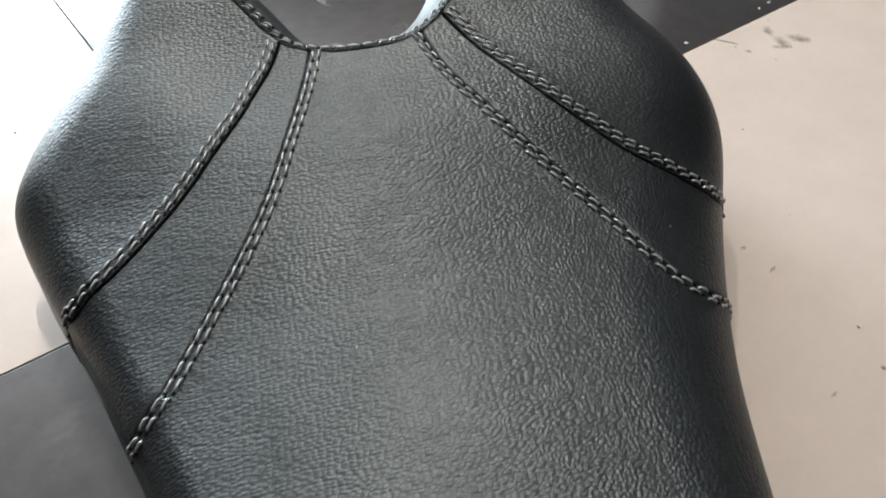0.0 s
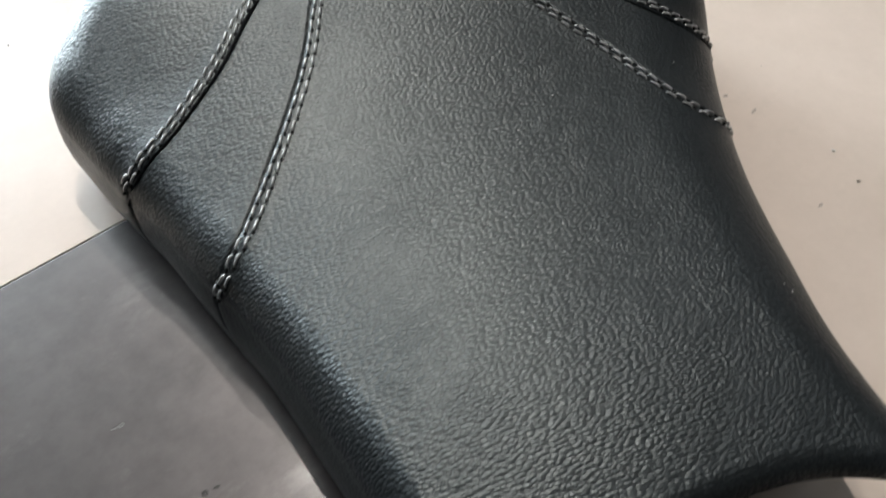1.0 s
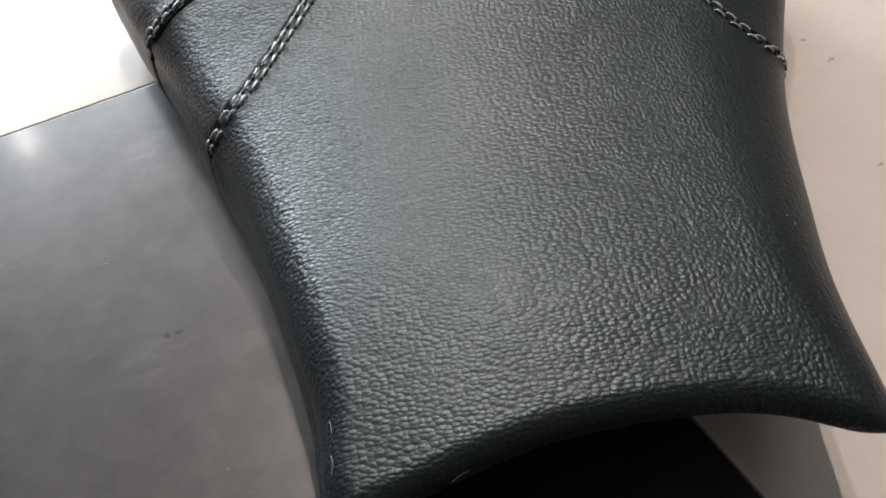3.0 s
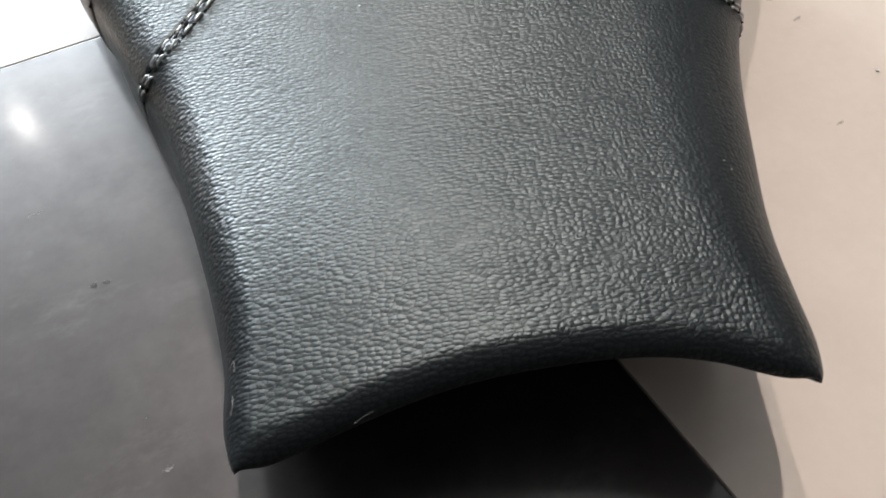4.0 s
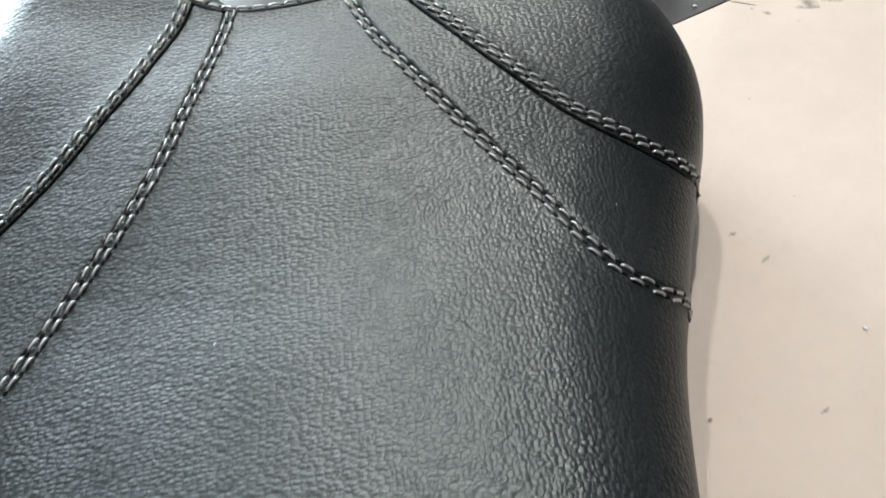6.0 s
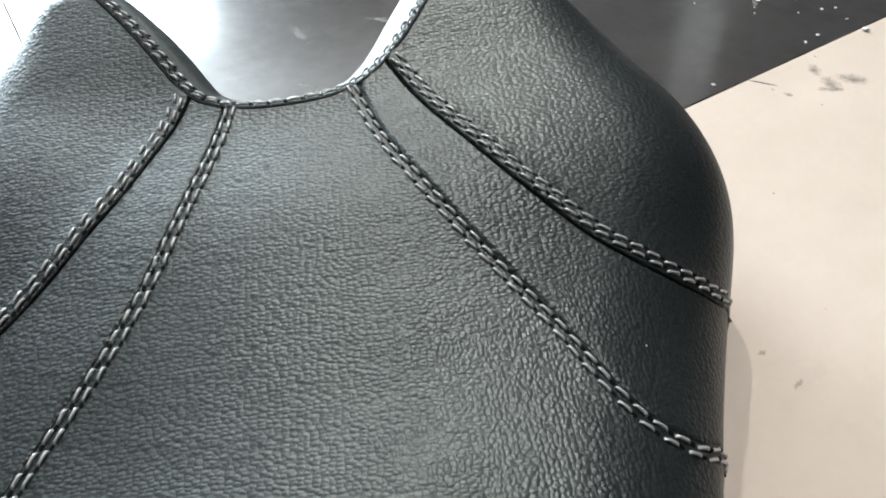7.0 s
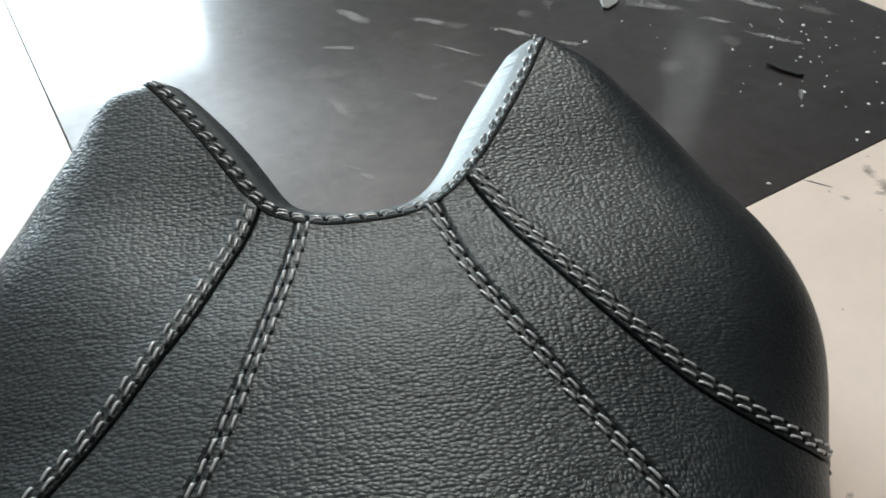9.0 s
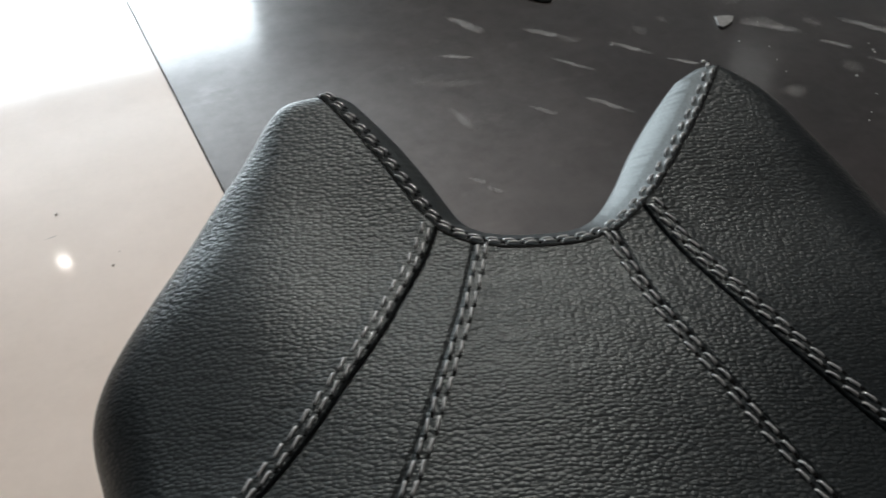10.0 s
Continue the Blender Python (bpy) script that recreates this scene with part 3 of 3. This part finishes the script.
def motorcycle_seat():
    seat = tagged(new("motorcycle_seat"), "black pebbled leather motorcycle seat with double stitching on tiles", "seat")
    seat.matrix_world = pose(.015, -.129, 0, 0, -3.3, -25.2)
    two = lambda t: np.full(t.shape, 2.0)
    panel("centre_panel", "large black pebbled leather panel with a hollow nose edge", LI.limit, RI.limit, (LI, RI), seat, ((.0006, .0010, .0003),) * 2)
    panel("wedge_panel", "narrow black leather wedge between two seams", RI.limit, RO.limit, (RI, RO), seat, ((.0005, .0007, .0001), (.0018, .0005, .0)))
    panel("wedge_panel", "narrow black leather wedge between two seams", LO.limit, LI.limit, (LO, LI), seat, ((.0018, .0005, .0), (.0005, .0007, .0001)))
    panel("wing_panel", "black leather wing rising to a blunt horn", RO.limit, two, (RO,), seat, ((.0021, .0005, .0004),))
    panel("wing_panel", "black leather wing rising to a blunt horn", lambda t: -two(t), LO.limit, (LO,), seat, ((.0021, .0005, .0004),))
    # binding round the notch: a sewn band, a roll and a wall
    f = np.linspace(0, 1, 520)
    f = .5 * f + .5 * (.5 - .5 * np.cos(np.pi * f))
    rim = skin(2 * f - 1, np.ones_like(f))
    e = 1e-3
    tan = NOTCH.at(np.clip(f + e, 0, 1)) - NOTCH.at(np.clip(f - e, 0, 1))
    out = np.stack([-tan[:, 1], tan[:, 0]], -1)
    out /= np.linalg.norm(out, axis=1, keepdims=True)
    tip = np.minimum(f, 1 - f)
    band = .0088 * np.clip(.25 + tip / .05, 0, 1)
    roll = np.interp(f, [0, .06, .2, .33, .44, .58, .68, .84, .95, 1], [.0012, .0035, .0058, .0048, .0030, .0030, .0070, .0120, .008, .0012])
    roll = np.convolve(np.pad(roll, 32, mode="edge"), np.ones(65) / 65, mode="valid")
    rows = []
    for k in (np.linspace(0, 1, 17) ** 1.4):
        z = rim[:, 2] + .0008 - 0.0020 * hump(k * band, .0005) - .42 * k * band
        rows.append(np.c_[rim[:, :2] + out * (k * band)[:, None], z])
    base = rows[-1]
    far = np.r_[0, np.cumsum(np.linalg.norm(np.diff(rim, axis=0), axis=1))]
    pucker = (.00010 * np.sin(2 * np.pi * far / PITCH) + .00008 * np.sin(2 * np.pi * far / .0031 + 2 * np.sin(far * 90))) * (.6 + .4 * np.sin(far * 140))
    for a in np.linspace(0, 1, 9)[1:]:
        lean = roll * (.44 * a + .14 * a * a)
        rows.append(np.c_[base[:, :2] + out * (.85 * roll * a)[:, None], base[:, 2] - lean + pucker * np.sin(math.pi * a) ** .6])
    base = rows[-1]
    for a in np.linspace(0, 1, 6)[1:]:
        rows.append(np.c_[base[:, :2] + out * (.25 * roll * math.sin(a * math.pi / 2))[:, None], base[:, 2] - .30 * roll * (.6 * a + 1 - math.cos(a * math.pi / 2))])
    last = rows[-1]
    for q in np.linspace(0, 1, 8)[1:]:
        low = foot(last[:, 0], last[:, 1])
        rows.append(np.c_[last[:, :2] - out * (.006 * q * q), last[:, 2] + (low - last[:, 2]) * q])
    binding = grid_mesh("notch_binding", np.array(rows), BINDING, seat, "glossy black vinyl binding round the notch")
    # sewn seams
    # each seam's cord is blackened to stand in for the shade of its groove
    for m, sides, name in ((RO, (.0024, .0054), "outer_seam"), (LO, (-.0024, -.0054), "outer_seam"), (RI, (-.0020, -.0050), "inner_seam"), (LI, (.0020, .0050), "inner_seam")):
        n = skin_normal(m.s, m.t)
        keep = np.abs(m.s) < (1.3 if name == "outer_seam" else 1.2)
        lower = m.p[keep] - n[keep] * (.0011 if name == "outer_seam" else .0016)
        seam = cord(name, lower[::3], .0006, GROOVE_SHADE, seat, "sewn seam with grey thread, its cord blackened as groove shade")
        top = np.abs(m.s) < (1.0 if name == "outer_seam" else 1.05)
        sew(m.p[top], n[top], sides, seam, slant=10.0 if name == "outer_seam" else 5.0, drift=.03 if m is RI else 0.0)
    n = np.c_[out * .42, np.ones(len(f))]
    seam = cord("notch_seam", np.c_[rim[:, :2], rim[:, 2] - .0002][6:-6:3], .0006, GROOVE_SHADE, seat, "sewn seam with grey thread, its cord blackened as groove shade")
    ends = (f > .012) & (f < .988)
    sew(np.c_[rim[:, :2], rim[:, 2] + .0001][ends] + np.array((0, 0, .0006)), n[ends], (.0014, .0043), seam, slant=8.0)
    # moulded base on which the padding sits
    t = np.linspace(.13, .93, 40)
    l, r = LEFT.at(t), RIGHT.at(t)
    l, r = l + (r - l) * .10, r + (l - r) * .10
    top, bot = [], []
    bm = bmesh.new()
    for a, b in zip(l, r):
        top.append([bm.verts.new((p[0], p[1], .030)) for p in (a, b)])
        bot.append([bm.verts.new((p[0], p[1], .0012 - p[0] * TILT)) for p in (a, b)])
    for j in range(len(t) - 1):
        bm.faces.new((top[j][0], top[j][1], top[j + 1][1], top[j + 1][0]))
        bm.faces.new((bot[j][1], bot[j][0], bot[j + 1][0], bot[j + 1][1]))
        bm.faces.new((bot[j][0], top[j][0], top[j + 1][0], bot[j + 1][0]))
        bm.faces.new((top[j][1], bot[j][1], bot[j + 1][1], top[j + 1][1]))
    for j in (0, -1):
        bm.faces.new((bot[j][0], bot[j][1], top[j][1], top[j][0]))
    bmesh.ops.recalc_face_normals(bm, faces=bm.faces)
    part("base_pan", bm, PLASTIC, seat, "black plastic base pan")
    return seat


motorcycle_seat()


# ---- tiled floor ----
def floor():
    ground = tagged(box("floor", (X0 - .2, Y0 - .2, -.06), (X1 + .2, Y1 + .2, -.0016), GROUT), kind="structure", label="chequered floor of polished beige and dark tiles", category="floor")
    size, gap = .6, .0012
    me = {}
    for i in range(round(X0 / size), round(X1 / size)):
        for j in range(math.floor(Y0 / size), math.ceil(Y1 / size)):
            kind = "dark" if (i + j) % 2 == 0 else "beige"
            # tiles are cut under the walls
            lo, hi = max(0, Y0 - .1 - j * size), min(size, Y1 + .1 - j * size)
            key = (kind, round(lo, 4), round(hi, 4))
            if key not in me:
                bm = bmesh.new()
                add_box(bm, (gap / 2, lo + gap / 2, -.012), (size - gap / 2, hi - gap / 2, 0), .0002)
                me[key] = bpy.data.meshes.new("floor_tile")
                bm.to_mesh(me[key])
                bm.free()
                me[key].materials.append(BEIGE if kind == "beige" else DARK)
            ob = new("floor_tile", me[key])
            ob.location = (i * size + (.008 if j < 0 else 0), j * size, 0)
            ob.parent = ground


floor()


# ---- small things on the floor and on the seat ----
def crumb(x, y, size, material, label, category, group, z=0.0, flat=0.7, parent=None):
    rnd = random.Random(int(x * 1e5) * 7 + int(y * 1e5))
    bm = bmesh.new()
    bmesh.ops.create_icosphere(bm, subdivisions=1, radius=size / 2)
    for v in bm.verts:
        v.co *= rnd.uniform(.65, 1.15)
        v.co.z *= flat
    low = min(v.co.z for v in bm.verts)
    for v in bm.verts:
        v.co.z -= low
    ob = part(category.replace(" ", "_"), bm, material)
    ob.matrix_world = pose(x, y, z, 0, 0, rnd.uniform(0, 360)) @ Matrix.Diagonal((1.3, .9, 1, 1))
    return tagged(ob, label, category, group)


for x, y in [(.484, .148), (.482, .127), (.511, .141), (.519, .128), (.503, .110), (.475, .096), (.431, .078), (.436, .062), (.455, .060), (.421, .052), (.459, .049), (.461, .030), (.470, .026), (.551, .085), (.519, .058), (.559, .075), (.546, .063), (.430, .009), (.417, .008), (.334, .007), (.518, .106), (.542, .121), (.559, .113), (.463, .012), (.469, .117), (.403, .207), (.355, .195), (.310, .246)]:
    crumb(x, y, random.choice((.0016, .0020, .0026, .0032)), CRUMB, "tiny white foam crumb on the dark tile", "crumb", "white crumbs")
for x, y in [(.500, .135), (.494, .121), (.527, .117), (.489, .104), (.536, .094), (.507, .094), (.448, .073), (.481, .069), (.530, .073), (.492, .045), (.445, .036), (.483, .083), (.571, .096), (.52, .17), (.545, .15)]:
    crumb(x, y, random.choice((.0007, .0010, .0012)), CRUMB, "tiny white foam crumb on the dark tile", "crumb", "white crumbs")
crumb(.460, -.004, .0045, CRUMB, "white foam crumb on the beige tile", "crumb", "white crumbs")
crumb(.204, -.2045, .0018, CRUMB, "tiny white foam crumb on the beige tile", "crumb", "white crumbs")
for x, y, w in [(.285, -.078, .0014), (.192, -.224, .0030), (.127, -.199, .0024), (.368, -.042, .0017), (-.087, .226, .0022), (-.067, .171, .0024), (-.062, .180, .0012), (.243, -.140, .0010)]:
    crumb(x, y, w * .75, GRIT, "speck of brown grit on the beige tile", "grit", "brown grit", flat=.45)


def smear(a, b, wide, material, label):
    """A thin blot of uneven outline between two points of the floor."""
    rnd = random.Random(int(a[0] * 1e5) + int(b[1] * 1e5))
    long, turn = math.dist(a, b), math.degrees(math.atan2(b[1] - a[1], b[0] - a[0]))
    if long < .01:
        long, wide = .75 * long, .65 * wide
    bm = bmesh.new()
    n = 26
    waves = [(k, rnd.uniform(.05, .22) / k ** .5, rnd.uniform(0, 6.3)) for k in (2, 3, 5, 7)]
    rim = []
    for i in range(n):
        t = 2 * math.pi * i / n
        q = 1 + sum(h * math.sin(k * t + p) for k, h, p in waves)
        rim.append(bm.verts.new((0.70 * long * q * math.cos(t), 0.75 * wide * q * math.sin(t) + .10 * wide * math.sin(2.2 * math.cos(t) + a[0] * 40), .0003)))
    mid = bm.verts.new((0, 0, .0003))
    for i in range(n):
        bm.faces.new((mid, rim[i], rim[(i + 1) % n]))
    ob = part("dried_smear", bm, material)
    ob.matrix_world = pose((a[0] + b[0]) / 2, (a[1] + b[1]) / 2, 0, 0, 0, turn)
    ob.visible_shadow = False
    return tagged(ob, label, "smear", "dried smears")


for a, b, w in [((.131, .152), (.141, .142), .005), ((.135, .139), (.145, .131), .006), ((.246, .197), (.268, .162), .008), ((.205, .201), (.221, .183), .007), ((.157, .228), (.160, .192), .009), ((.308, .254), (.331, .221), .009), ((.254, .256), (.279, .217), .005), ((.180, .290), (.213, .273), .007), ((.330, .214), (.356, .189), .007), ((.425, .238), (.468, .193), .018), ((.460, .181), (.479, .158), .010), ((.218, .350), (.235, .300), .014), ((.262, .30), (.29, .27), .010), ((.50, .21), (.53, .15), .014), ((.44, .068), (.428, .056), .005), ((.47, .15), (.50, .10), .008)]:
    smear(a, b, w, PALE_SMEAR, "pale dried smear on the dark tile")
rnd = random.Random(5)
for _ in range(40):
    x, y = rnd.uniform(.12, .58), rnd.uniform(.14, .56)
    a, long = radians(-50 + rnd.uniform(-60, 60)), rnd.uniform(.012, .035)
    smear((x, y), (x + long * math.cos(a), y + long * math.sin(a)), rnd.uniform(.008, .024), FAINT_SMEAR, "faint cloudy dried smear on the dark tile")
for _ in range(26):
    x, y = rnd.uniform(.40, .585), rnd.uniform(.06, .30)
    crumb(x, y, rnd.uniform(.0008, .0018), CRUMB, "tiny white foam crumb on the dark tile", "crumb", "white crumbs")
for a, b, w in [((-.144, -.0945), (-.135, -.0935), .004), ((-.134, -.2165), (-.128, -.2140), .003), ((-.133, -.197), (-.129, -.195), .002)]:
    smear(a, b, w, PALE_SMEAR, "pale dried smear on the dark tile")
for a, b, w in [((.398, -.010), (.393, -.021), .006), ((.392, -.022), (.389, -.039), .008), ((.378, -.031), (.391, -.038), .004), ((.397, -.028), (.411, -.040), .010), ((.359, -.022), (.363, -.027), .005), ((.407, -.005), (.409, -.007), .002), ((.357, -.015), (.359, -.0165), .003), ((.199, -.1600), (.206, -.1580), .0028), ((.200, -.1415), (.205, -.1405), .003), ((.159, -.2195), (.165, -.2185), .0022), ((-.096, .2065), (-.088, .2080), .0012)]:
    smear(a, b, w, GREY_SMEAR, "small dark dried mark on the tile")


for a, b, w in [((.355, -.002), (.362, -.013), .0012), ((-.1318, -.1374), (-.1292, -.1386), .0024), ((-.1278, -.1386), (-.1245, -.1391), .0013)]:
    smear(a, b, w, BLACK_SMEAR, "small black dried mark on the floor tile")


def scrap(name, points, thick, material, label, category, m, bend=0.0):
    """A flat cut-off with a bevelled rim."""
    bm = bmesh.new()
    face = bm.faces.new([bm.verts.new((x, y, bend * x * x)) for x, y in points])
    up = [v for v in bmesh.ops.extrude_face_region(bm, geom=[face])["geom"] if isinstance(v, bmesh.types.BMVert)]
    for v in up:
        v.co.z += thick
    bmesh.ops.recalc_face_normals(bm, faces=bm.faces)
    bmesh.ops.bevel(bm, geom=list(bm.edges), offset=thick * .25, segments=1, affect="EDGES")
    ob = part(name, bm, material)
    ob.matrix_world = m
    return tagged(ob, label, category)


scrap("vinyl_scrap", [(-.0135, 0), (-.009, .0024), (.004, .0042), (.012, .0034), (.0138, .0006), (.011, -.0024), (0, -.0030), (-.009, -.0016)], .0022, SCRAP, "thin black vinyl sliver on the dark tile", "scrap", pose(.4495, .0895, .0002, 0, 0, -72))
scrap("vinyl_scrap", [(-.008, .0055), (.004, .0075), (.008, .006), (.004, -.004), (-.006, -.0135), (-.009, -.010)], .0020, SHARD, "grey three-cornered vinyl scrap on the dark tile", "scrap", pose(.418, .237, .0002, 0, 0, -28))
scrap("vinyl_scrap", [(-.013, .0), (-.006, .004), (.008, .004), (.013, .001), (.006, -.003), (-.008, -.003)], .0022, SCRAP, "small black vinyl offcut on the dark tile", "scrap", pose(.303, .337, .0002, 0, 0, -50))


def lint(points, label):
    """A fibre that lies on the cover, between plan points of the seat."""
    frame_of_seat = pose(.015, -.129, 0, 0, -3.3, -25.2)
    line = []
    for u, v, lift in points:
        z = float(height(np.array([[u, v]]))[0])
        line.append(tuple(frame_of_seat @ Vector((u, v, z + lift))))
    pts = np.array(line)
    f = np.linspace(0, 1, len(pts))
    g = np.linspace(0, 1, 14)
    smooth = np.stack([spline(f, pts[:, i], g) for i in range(3)], -1)
    ob = cord("lint_fibre", smooth, .00008, LINT, None)
    return tagged(ob, label, "lint", "white lint")


lint([(-.0645, -.1345, .0003), (-.0630, -.1335, .0009), (-.0625, -.1365, .0003)], "short white lint fibre on the black leather")
lint([(-.0630, -.1425, .0003), (-.0625, -.1450, .0007), (-.0632, -.1475, .0003)], "short white lint fibre on the black leather")
lint([(-.0330, -.1535, .0003), (-.0315, -.1522, .0008), (-.0285, -.1511, .0003)], "curved white lint fibre on the seat's nose")
for u, v, w in [(.1106, .0391, .0007), (-.0234, .0032, .0006), (.0815, -.0849, .0006), (.083, -.088, .0005)]:
    spot = pose(.015, -.129, 0, 0, -3.3, -25.2) @ Vector((u, v, float(height(np.array([[u, v]]))[0]) - .0001))
    crumb(spot.x, spot.y, w, CRUMB, "tiny white crumb on the black leather", "crumb", "white crumbs", z=spot.z)
